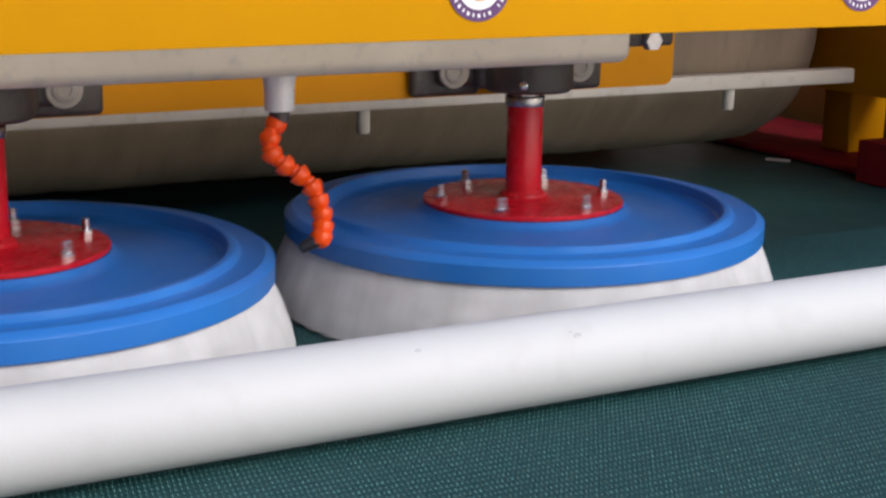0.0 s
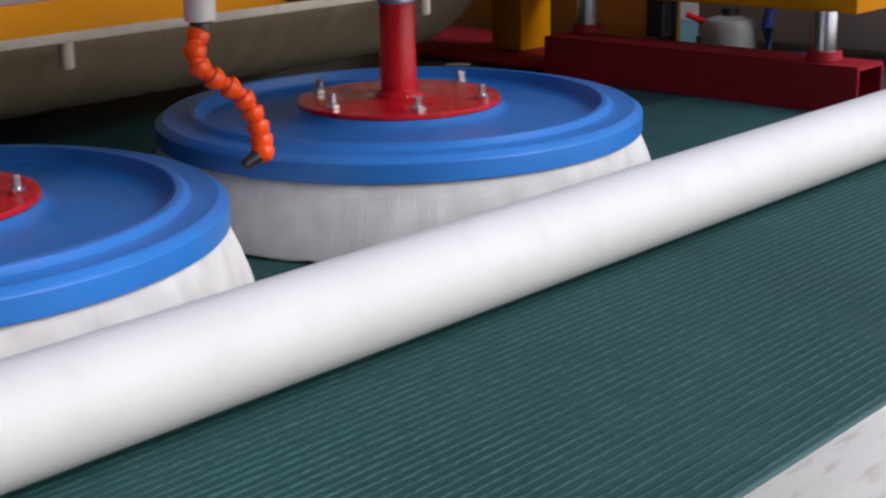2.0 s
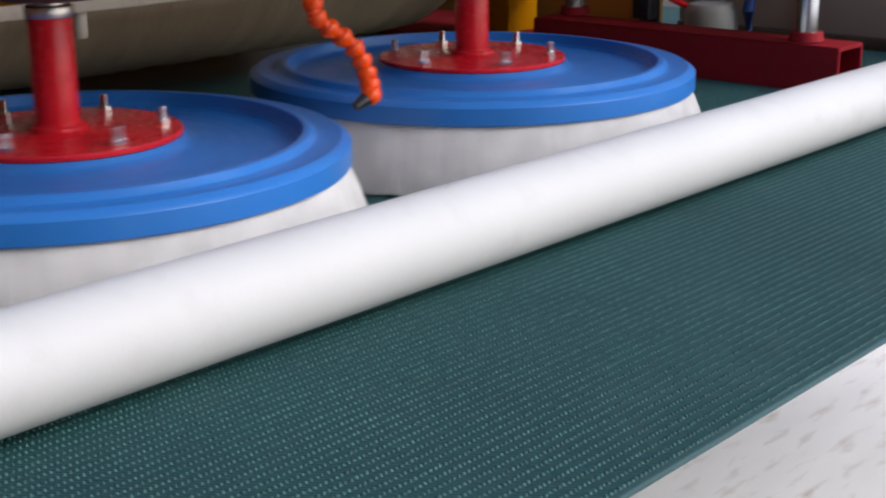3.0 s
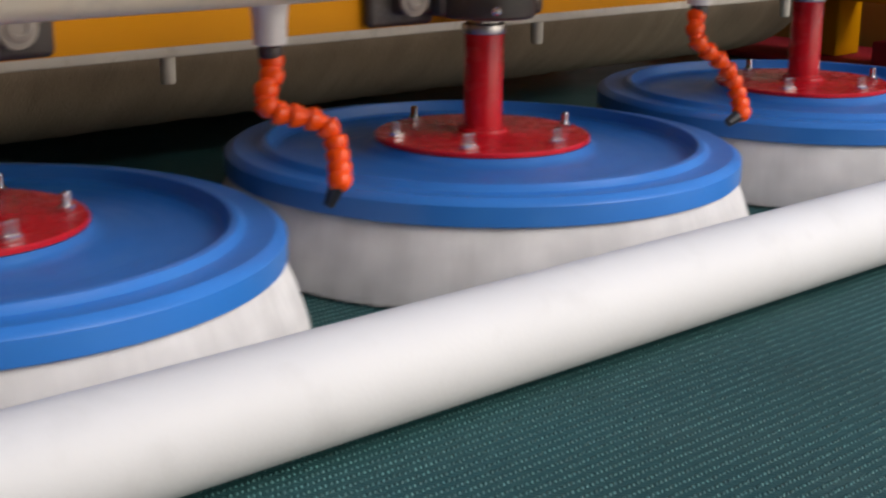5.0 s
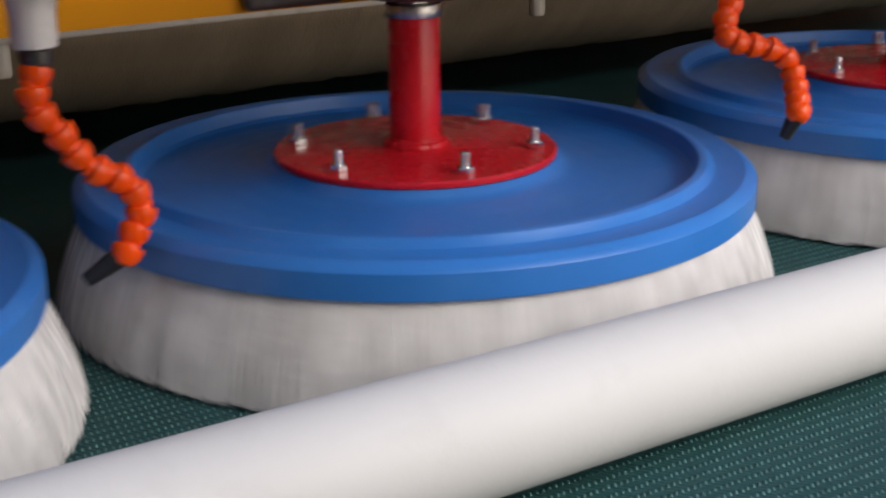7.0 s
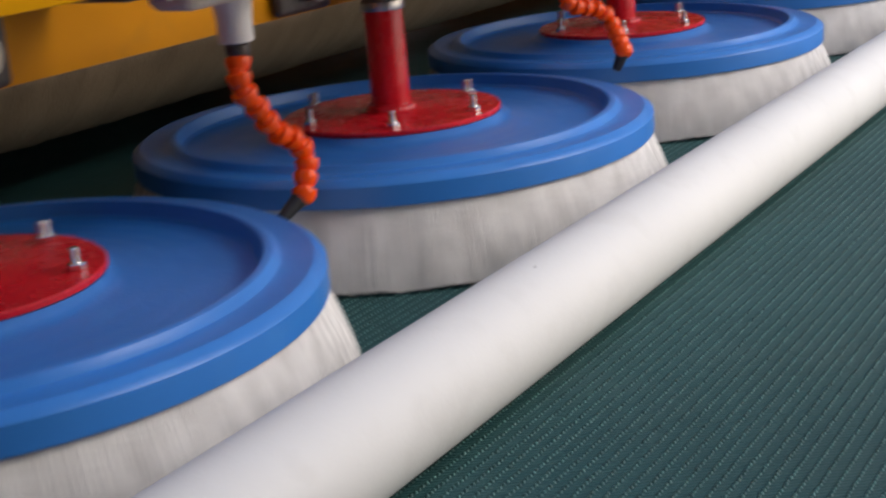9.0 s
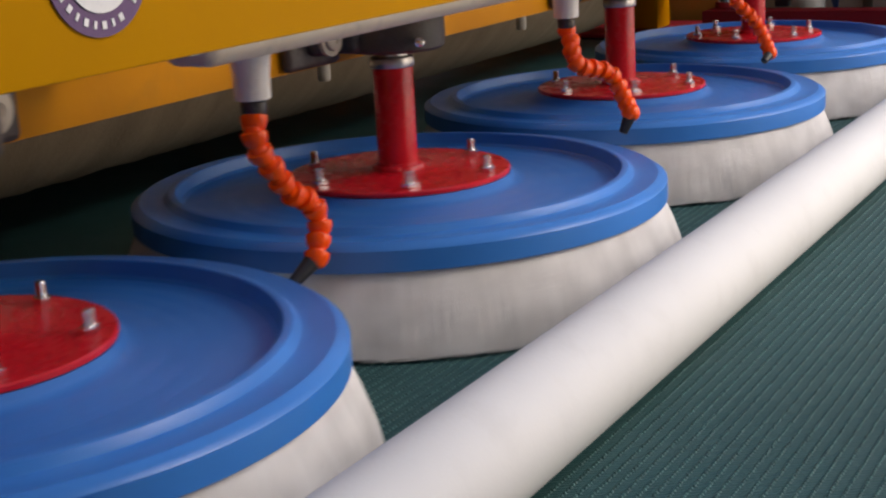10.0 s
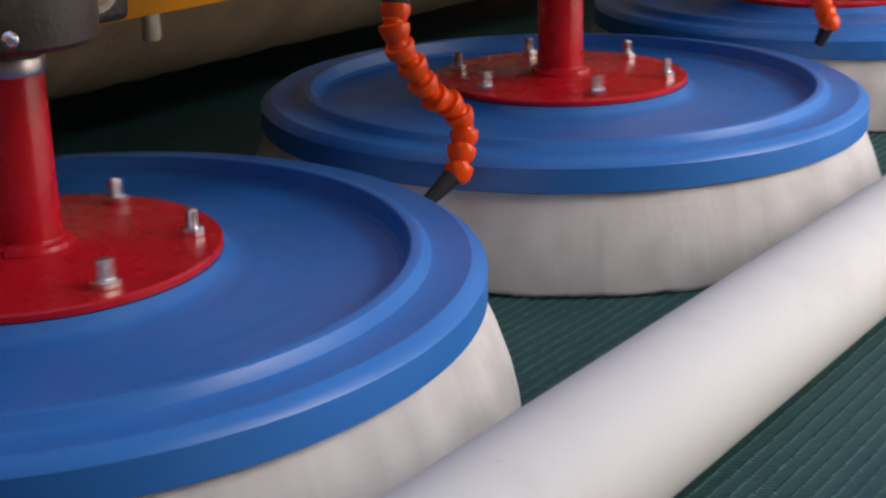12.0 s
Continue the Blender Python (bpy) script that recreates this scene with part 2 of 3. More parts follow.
def tube_along(points, radius, n=12, bm=None):
    bm = bm or bmesh.new()
    pts = [Vector(p) for p in points]
    rings = []
    for i, p in enumerate(pts):
        d = (pts[min(i + 1, len(pts) - 1)] - pts[max(i - 1, 0)]).normalized()
        q = d.to_track_quat("Z", "Y").to_matrix()
        rings.append([bm.verts.new(p + q @ Vector((radius * math.cos(2 * math.pi * k / n), radius * math.sin(2 * math.pi * k / n), 0))) for k in range(n)])
    for a, b in zip(rings, rings[1:]):
        for k in range(n):
            bm.faces.new((a[k], a[(k + 1) % n], b[(k + 1) % n], b[k]))
    bm.faces.new(rings[0])
    bm.faces.new(rings[-1])
    return bm


ALONG_X = pose(0, 0, 0, 0, 90, 0)


# ---- the large structure ----
def build_floor():
    bm = bmesh.new()
    bmesh.ops.create_grid(bm, x_segments=40, y_segments=40, size=60)
    bmesh.ops.translate(bm, vec=(0, 0, -0.62), verts=bm.verts)
    ob = new("floor", mesh_of(bm, "floor", FLOOR))
    tagged(ob, "pale worn hall floor in front of the washing machine", "floor", kind="structure")


def build_walls():
    # Unseen walls, added; the south and west ones hold back light from the left.
    for name, box, label in (("wall_north", (-6, 3.2, 2.6, 2.8, -0.62, 3.2), "unseen dim wall added behind the machine"),
                             ("west_light_block", (-4.7, -4.5, -3.4, 2.6, -0.62, 2.2), "unseen dim wall added beside the machine"),
                             ("south_light_block", (-4.5, -1.20, -2.2, -2.1, -0.62, 3.2), "unseen dim wall added to block light from the front left"),
                             ("wall_east", (3.2, 3.4, -0.6, 2.8, -0.62, 1.3), "unseen dim wall added beside the machine")):
        ob = new(name, mesh_of(block(*box, bevel=0.01), name, WALL))
        tagged(ob, label, "wall", kind="structure")


def repeat_mesh(name, verts, faces, places, material):
    """One mesh that holds a small template at each of many places."""
    t, p = np.array(verts, dtype=np.float32), np.asarray(places, dtype=np.float32)
    co = (t[None, :, :] + p[:, None, :]).reshape(-1, 3)
    quads = (np.array(faces, dtype=np.int32)[None, :, :] + (np.arange(len(p), dtype=np.int32) * len(t))[:, None, None]).reshape(-1, 4)
    me = bpy.data.meshes.new(name)
    me.vertices.add(len(co))
    me.vertices.foreach_set("co", co.ravel())
    me.loops.add(quads.size)
    me.loops.foreach_set("vertex_index", quads.ravel())
    me.polygons.add(len(quads))
    me.polygons.foreach_set("loop_start", np.arange(0, quads.size, 4, dtype=np.int32))
    me.update(calc_edges=True)
    me.validate()
    me.materials.append(material)
    return me


def build_belt():
    """Moulded carpet belt: rows of nubs along x with slanting ribs between the rows."""
    belt = thing("conveyor_belt", "dark green ribbed rubber conveyor belt", "conveyor belt")
    x0, x1 = -2.9, 1.25
    yc, zc, r = -0.6405, -0.0025, 0.0024
    line = [(BELT_BACK - (BELT_BACK - yc) * k / 40, zc + r) for k in range(40)]
    for k in range(0, 19):
        a = radians(90 + k * 10)
        line.append((yc + r * math.cos(a), zc + r * math.sin(a)))
    line.append((BELT_BACK, zc - r))
    bm = bmesh.new()
    cols = [[bm.verts.new((x0 + (x1 - x0) * i / 6, py, pz)) for py, pz in line] for i in range(7)]
    for a, b in zip(cols, cols[1:]):
        for k in range(len(line) - 1):
            bm.faces.new((a[k], a[k + 1], b[k + 1], b[k]))
    part("belt", bm, BELT, belt, "dark green rubber belt sheet")
    top = zc + r
    rng = np.random.default_rng(3)
    nx, ny = int(3.45 / BEAD), int(0.72 / ROW)
    gx, gy = np.meshgrid(np.arange(nx), np.arange(ny), indexing="ij")
    px, py = -2.28 + BEAD * gx + 0.0015 * (gy % 3), yc + 0.004 + ROW * gy
    nubs = np.stack([px, py, np.full(px.shape, top)], -1).reshape(-1, 3)
    nubs += rng.normal(0, 1, nubs.shape) * (0.00015, 0.00018, 0.00012)
    w, d, h = 0.0010, 0.0013, 0.0014
    nub = [(-w, -d, -0.0004), (w, -d, -0.0004), (w, d, -0.0004), (-w, d, -0.0004), (-0.5 * w, -0.45 * d, h), (0.5 * w, -0.45 * d, h), (0.5 * w, 0.45 * d, h), (-0.5 * w, 0.45 * d, h)]
    tagged(part("nub_relief", repeat_mesh("nub_relief", nub, [(4, 5, 6, 7), (0, 1, 5, 4), (1, 2, 6, 5), (2, 3, 7, 6), (3, 0, 4, 7)], nubs, NUB), NUB, belt, "worn moulded nubs in rows, lightened for their glints"), kind="stuff")
    gx, gy = np.meshgrid(np.arange(nx), np.arange(ny), indexing="ij")
    ribs = np.stack([-2.28 + BEAD * gx + 0.0015 * (gy % 3), yc + 0.004 + ROW * gy + 0.0012, np.full(gx.shape, top)], -1).reshape(-1, 3)
    ribs += rng.normal(0, 1, ribs.shape) * (0.00015, 0.0001, 0.00006)
    lx, ly, w, h = -0.0046, 0.0062, 0.0010, 0.0009
    rib = [(-w, 0, -0.0002), (0, 0, h), (w, 0, -0.0002), (lx - w, ly, -0.0002), (lx, ly, h), (lx + w, ly, -0.0002)]
    tagged(part("rib_relief", repeat_mesh("rib_relief", rib, [(0, 1, 4, 3), (1, 2, 5, 4)], ribs, BELT), BELT, belt, "slanting ribs between the nubs"), kind="stuff")
    roller = lathe([(0, x0 + 0.05), (0.0014, x0 + 0.05), (0.0014, x1 - 0.05), (0, x1 - 0.05)], 32, m=ALONG_X)
    part("nose_bar", roller, STEEL, belt, "slim steel nose bar", at=Matrix.Translation((0, yc, zc)))
    part("bed", block(x0 + 0.02, x1 - 0.02, -0.62, 1.16, -0.0042, -0.0012, 0.0005), IRON, belt, "dark steel belt bed")
    for x in (-2.7, -1.6, 0.5):
        part("leg", block(x, x + 0.08, 0.34, 0.42, -0.62, -0.0048, 0.004), CARRIAGE, belt, "yellow steel leg")


ROLLERS = []
MARKS = ((-0.535, 126, 0.0030, 0.0016), (-0.395, 137, 0.0046, 0.0024), (-0.400, 131, 0.0016, 0.0010), (-1.862, 280, 0.0016, 0.0006), (-1.390, 238, 0.0030, 0.0014), (-1.12, 60, 0.002, 0.0012))


def build_front_pipe():
    bm = lathe([(0.029, -2.6), (0.0365, -2.6), (0.037, -2.58)] + [(0.037, -2.58 + 0.25 * k) for k in range(1, 15)] + [(0.037, 1.18), (0.0365, 1.20), (0.029, 1.20), (0.029, -2.6)], 64, m=ALONG_X)
    pipe = thing("roller_pipe", "long smooth white plastic roller pipe turning on the belt", "roller pipe", at=Matrix.Translation((0, -0.3198, 0.0415)))
    part("tube", mesh_of(bm, "tube", WHITE_PVC, sharp=60), WHITE_PVC, pipe)
    ROLLERS.append(pipe)
    for x, a, long, wide in MARKS:
        spot = lathe([(0, 0), (0.7, 0), (1.0, -0.0003), (0, -0.0003)], 14)
        bmesh.ops.transform(spot, matrix=Matrix.Diagonal((long, wide, 1, 1)), verts=spot.verts)
        part("smudge", spot, SMUDGE, pipe, at=pose(0, 0, 0, a - 90, 0, 0) @ Matrix.Translation((x, 0, 0.03725)))


def ring_plate(r0, r1, y, n=48):
    """A flat ring that faces -y, with a little thickness."""
    prof = [(r0, 0), (r1, 0), (r1, 0.0006), (r0, 0.0006), (r0, 0)] if r0 > 0 else [(0, 0.0006), (r1, 0.0006), (r1, 0), (0, 0)]
    return lathe(prof, n, m=Matrix.Translation((0, y, 0)) @ pose(0, 0, 0, 90, 0, 0))


def build_front_beam():
    beam = thing("front_beam", "glossy yellow painted steel cover beam with round stickers", "machine cover")
    part("face_panel", block(-2.34, 0.70, -0.3330, -0.3290, 0.3030, 0.46, 0.0012), YELLOW, beam)
    part("bottom_lip", block(-2.34, 0.70, -0.3285, -0.3100, 0.3030, 0.3060, 0.001), YELLOW, beam)
    part("top_lip", block(-2.34, 0.70, -0.3285, -0.2600, 0.456, 0.460, 0.001), YELLOW, beam)
    # Unseen deck and panels, added to close the machine and shade its roller.
    part("rear_shade_deck", block(-2.34, 0.70, 0.062, 1.2, 0.400, 0.415, 0.002), CARRIAGE, beam)
    part("unseen_back_panel", block(-2.34, 0.70, 1.18, 1.198, 0.0, 0.455, 0.002), CARRIAGE, beam)
    part("unseen_end_panel", block(-2.36, -2.342, 0.05, 1.2, 0.01, 0.455, 0.002), CARRIAGE, beam)
    for k in range(-1, 5):
        x = -0.4837 - k * 0.3745
        badge = part("sticker", ring_plate(0.0, 0.0265, -0.3334), PURPLE, beam, "round purple, white and orange sticker", at=Matrix.Translation((x, 0, 0.3425)))
        part("ring", ring_plate(0.0115, 0.0180, -0.3341), STICKER, badge)
        part("centre", ring_plate(0.0, 0.0112, -0.3343), ORANGE_INK, badge)
        part("pupil", ring_plate(0.0, 0.0042, -0.3350), PURPLE, badge)
        # unreadable marking as small bars round the lower rim
        for i in range(11):
            a = -150 + i * 12 if i < 8 else -150 + (i + 1) * 12
            bar = block(-0.0007 - 0.0004 * (i % 2), 0.0007 + 0.0004 * (i % 2), -0.3344, -0.3339, -0.0014, 0.0014)
            part("bar", bar, STICKER, badge, at=pose(0.0222 * math.cos(radians(a)), 0, 0.0222 * math.sin(radians(a)), 0, -(a + 90), 0))


def build_side_frame():
    side = thing("side_frame", "yellow side housing on chrome posts over a red channel", "machine frame")
    part("housing", block(0.600, 0.740, -0.150, 1.15, 0.124, 0.30, 0.004), CARRIAGE, side, "yellow painted housing")
    for y in (-0.115, 0.305):
        part("post", lathe([(0, 0), (0.016, 0), (0.016, 0.064), (0, 0.064)], 24), CHROME, side, "chrome guide post", at=Matrix.Translation((0.585 if y < 0 else 0.622, y, 0.0655)))
        part("foot", lathe([(0, 0), (0.024, 0), (0.022, 0.012), (0, 0.012)], 24), RED_BAR, side, at=Matrix.Translation((0.585 if y < 0 else 0.622, y, 0.0655)))
    part("base_plate", block(0.590, 0.86, 0.338, 1.1, 0.0012, 0.012, 0.003), RED_BAR, side, "dull red base plate")
    part("black_post", block(0.625, 0.65, 0.17, 0.20, 0.0655, 0.125, 0.003), BLACK, side)
    part("corner_post", block(0.672, 0.752, 0.480, 0.545, 0.0125, 0.30, 0.005), YELLOW, side, "yellow corner post")
    # hollow red channel lying on the belt's edge
    bar = bmesh.new()
    x0, x1, z0, z1, w = 0.553, 0.625, 0.0005, 0.064, 0.006
    loops = []
    for y in (-0.18, 0.335):
        for d in (0, w):
            loops.append([bar.verts.new(v) for v in ((x0 + d, y, z0 + d), (x1 - d, y, z0 + d), (x1 - d, y, z1 - d), (x0 + d, y, z1 - d))])
    for a, b in ((0, 2), (1, 3), (0, 1), (2, 3)):
        for k in range(4):
            bar.faces.new((loops[a][k], loops[a][(k + 1) % 4], loops[b][(k + 1) % 4], loops[b][k]))
    bmesh.ops.bevel(bar, geom=list(bar.edges), offset=0.0012, segments=2, affect="EDGES")
    part("channel", bar, RED_BAR, side, "dull red hollow steel channel")


def build_rear_roller():
    roller = thing("brush_roller", "large grey-white bristle roller behind the brushes", "roller brush")
    prof = [(0, -2.22), (0.10, -2.22), (0.175, -2.18), (0.192, -2.12)]
    x = -2.12
    while x < 0.46:
        x += 0.02
        prof.append((0.192 + random.uniform(-0.0015, 0.0015), x))
    prof += [(0.188, 0.50), (0.175, 0.535), (0.15, 0.56), (0.10, 0.572), (0, 0.574)]
    part("bristles", lathe(prof, 72, m=ALONG_X), ROLLER, roller, "grey-white bristle pile", at=Matrix.Translation((0, 0.60, 0.222)))
    part("axle", lathe([(0, -2.33), (0.02, -2.33), (0.02, 0.66), (0, 0.66)], 20, m=ALONG_X), STEEL, roller, at=Matrix.Translation((0, 0.60, 0.222)))
    rail = thing("spray_rail", "white rectangular spray rail with short round nozzles", "spray bar")
    part("rail", block(-2.2, 0.545, 0.345, 0.372, 0.1495, 0.1715, 0.003), RAIL, rail)
    for k in range(0, 5):
        part("nozzle", lathe([(0, 0), (0.0075, 0), (0.0085, 0.003), (0.0085, 0.0315), (0, 0.0315)], 20), RAIL, rail, at=Matrix.Translation((0.318 - k * 0.578, 0.3585, 0.1195)))


def build_scrap():
    bm = block(-0.020, 0.020, -0.006, 0.006, 0.0, 0.004, 0.0015)
    for v in bm.verts:
        v.co.z += 0.0015 + 0.10 * abs(v.co.x) ** 1.5
    ob = new("plastic_scrap", mesh_of(bm, "plastic_scrap", RAIL))
    ob.matrix_world = pose(0.556, 0.515, 0.0, 0, 0, -58)
    tagged(ob, "small pale plastic offcut lying on the belt", "scrap")


def build_beyond():
    panel = thing("panel", "dull mustard yellow machine panel beyond the frame", "panel")
    part("sheet", block(0.90, 0.915, 0.33, 1.15, 0.0, 0.42, 0.003), MUSTARD, panel)
    part("stile", block(0.885, 0.8985, 0.325, 0.36, 0.0, 0.42, 0.003), BLACK, panel)
    # Made-up sheet with rails, standing in for the darkness beyond the frame.
    screen = thing("screen", "dark backing sheet added for the darkness beyond the frame", "screen")
    part("sheet", block(0.960, 0.966, -0.31, 0.325, 0.0205, 0.42, 0.001), WALL, screen)
    part("bottom_rail", block(0.952, 0.972, -0.32, 0.325, 0.0, 0.020, 0.003), IRON, screen, "dark bottom rail of the added backing sheet")
    for y in (-0.318, 0.07):
        part("stile", block(0.946, 0.9595, y, y + 0.022, 0.0205, 0.42, 0.003), IRON, screen, "dark stile of the added backing sheet")
    can = thing("canister", "dull grey canister standing beyond the frame", "canister", at=pose(0.85, 0.195, 0))
    part("body", lathe([(0, 0.0005), (0.040, 0.0005), (0.044, 0.004), (0.044, 0.056), (0.036, 0.068), (0.016, 0.074), (0, 0.075)], 28), GREY, can)
    part("cap", lathe([(0, 0.0745), (0.014, 0.0745), (0.014, 0.086), (0.012, 0.088), (0, 0.088)], 20), BLACK, can)
    part("lever", tube_along([(-0.03, 0.062, 0.075), (-0.02, 0.045, 0.066), (-0.01, 0.025, 0.058)], 0.005, 8), RED, can, "red lever")
    hose = new("hose", mesh_of(tube_along([(0.865, 0.115, 0.25), (0.862, 0.122, 0.12), (0.858, 0.132, 0.06), (0.862, 0.128, 0.012), (0.88, 0.10, 0.0105), (0.92, 0.04, 0.0105)], 0.010, 12), "hose", BLUE_HOSE))
    tagged(hose, "dark blue rubber hose hanging beyond the frame", "hose")


# ---- the moving carriage ----
MOVERS = []


LIFT = 0.0026


def build_brush():
    brush = thing("rotary_brush", "spinning blue disc brush with white bristles and red shaft", "rotary brush", group="rotary brushes on the carriage")
    disc = [(0, 0.0976), (0.1054, 0.0976), (0.1064, 0.0969), (0.1080, 0.0945), (0.1110, 0.0920), (0.1160, 0.0901), (0.1230, 0.0893), (0.1350, 0.0870), (0.1550, 0.0857), (0.1900, 0.0851), (0.1965, 0.0852), (0.2012, 0.0860), (0.2045, 0.0887), (0.2067, 0.0948), (0.2078, 0.0985),
            (0.2088, 0.0994), (0.2120, 0.0995), (0.2145, 0.0988), (0.2170, 0.0960), (0.2198, 0.0936), (0.2240, 0.0927), (0.2320, 0.0929), (0.2414, 0.0939), (0.2421, 0.0937), (0.2494, 0.0888), (0.2500, 0.0880), (0.2500, 0.0712), (0.2490, 0.0702), (0, 0.0702)]
    part("disc", mesh_of(lathe(disc, 160), "disc", BLUE, sharp=22), BLUE, brush, "moulded blue plastic disc with raised rim")
    flange = [(r, z + LIFT) for r, z in ((0, 0.0953), (0.1044, 0.0953), (0.1052, 0.0960), (0.1052, 0.0990), (0.1040, 0.1002), (0.0300, 0.1004), (0.0255, 0.1015), (0.0215, 0.1045), (0.0200, 0.1080), (0, 0.1080))]
    part("flange", lathe(flange, 96), RED, brush, "glossy red round flange plate")
    weld = bmesh.new()
    rw = random.Random(9)
    rings = []
    for k in range(60):
        a = 2 * math.pi * k / 60
        fat = 0.0030 + 0.0009 * abs(math.sin(a * 15 + 0.6 * math.sin(3 * a))) + rw.uniform(-0.0003, 0.0003)
        ring = []
        for i in range(8):
            b = math.pi * 2 * i / 8
            r, z = 0.0212 + fat * math.cos(b), 0.1028 + LIFT + fat * math.sin(b)
            ring.append(weld.verts.new((r * math.cos(a), r * math.sin(a), z)))
        rings.append(ring)
    for k in range(60):
        p, q = rings[k], rings[(k + 1) % 60]
        for i in range(8):
            weld.faces.new((p[i], p[(i + 1) % 8], q[(i + 1) % 8], q[i]))
    part("weld", weld, RED, brush, "lumpy painted weld bead")
    part("shaft", lathe([(0, 0.104), (0.0190, 0.104), (0.0187, 0.115), (0.0187, 0.1985), (0.0180, 0.1998), (0, 0.1998)], 40), RED, brush, "glossy red shaft")
    part("collar", lathe([(0, 0.1995), (0.0208, 0.1995), (0.0213, 0.2003), (0.0213, 0.2082), (0.0208, 0.2090), (0.0150, 0.2100), (0.0150, 0.30), (0, 0.30)], 9), COLLAR, brush, "dull steel collar")
    for k in range(6):
        nut = lathe([(0.0036, 0.1003), (0.0060, 0.1003), (0.0066, 0.1008), (0.0066, 0.1044), (0.0060, 0.1049), (0.0036, 0.1049)], 6)
        prof = [(0, 0.1005), (0.0040, 0.1005)]
        for j in range(8):
            prof += [(0.0040, 0.1050 + j * 0.0013), (0.0036, 0.1056 + j * 0.0013)]
        prof += [(0.0030, 0.1154), (0, 0.1158)]
        a = 60 * k
        bolt = part("bolt", nut, STEEL, brush, "steel hexagon nut on a stud", at=pose(0.0885 * math.cos(radians(a)), 0.0885 * math.sin(radians(a)), LIFT, 0, 0, a + 11 * k))
        part("stud", lathe(prof, 12), STEEL, bolt, "threaded steel stud")
    # bristles: leaning tufts of uneven length, three deep
    bm = bmesh.new()
    rnd = random.Random(4)
    lathe([(0.2405, 0.0715), (0.2500, 0.030), (0.2570, 0.006), (0.10, 0.006), (0.10, 0.0715)], 120, bm)
    for row, (ra, rb) in enumerate(((0.2448, 0.2672), (0.2430, 0.2640))):
        count = 420
        for k in range(count):
            a = 2 * math.pi * (k + 0.5 * row + rnd.uniform(-0.2, 0.2)) / count
            la = a + rnd.uniform(-0.007, 0.007)
            top, low = 0.0708, rnd.uniform(0.0025, 0.0060)
            wide = 0.0028
            bulge = rnd.uniform(-0.0005, 0.0007)
            loop = []
            for f in (0.0, 0.4, 0.75, 1.0):
                ang = a + (la - a) * f
                r = ra + (rb + bulge - ra) * math.sin(f * 1.2) / math.sin(1.2)
                z = top + (low - top) * f
                c, s = math.cos(ang), math.sin(ang)
                w = wide * (1 - 0.25 * f)
                loop.append([bm.verts.new(((r + dr) * c - dt * s, (r + dr) * s + dt * c, z)) for dr, dt in ((0.0005, 0), (-0.0005, w), (-0.0005, -w))])
            for p, q in zip(loop, loop[1:]):
                for i in range(3):
                    bm.faces.new((p[i], p[(i + 1) % 3], q[(i + 1) % 3], q[i]))
            bm.faces.new(loop[-1])
    tagged(part("bristles", bm, BRISTLE, brush, "dense white nylon bristle skirt"), kind="stuff")
    return brush


def build_brushes():
    first = build_brush()
    made = [first]
    for k in range(1, 4):
        made.append(copy_thing(first, pose(-k * PITCH, 0.0019, 0)))
    return made


def build_carriage_beam():
    plate = thing("carriage_beam", "yellow painted steel carriage plate holding the brush bearings", "carriage beam")
    sheet = block(-1.87, 0.22, 0.0460, 0.0520, 0.2060, 0.36)
    corners = [e for e in sheet.edges if abs(e.verts[0].co.y - e.verts[1].co.y) > 0.001 and e.verts[0].co.z < 0.25]
    bmesh.ops.bevel(sheet, geom=corners, offset=0.012, segments=5, affect="EDGES", profile=0.5)
    part("plate", sheet, CARRIAGE, plate)
    part("lip", block(-1.855, 0.205, 0.0525, 0.0850, 0.2060, 0.2110, 0.0012), CARRIAGE, plate)
    MOVERS.append((plate, Vector((0, 0, 0))))


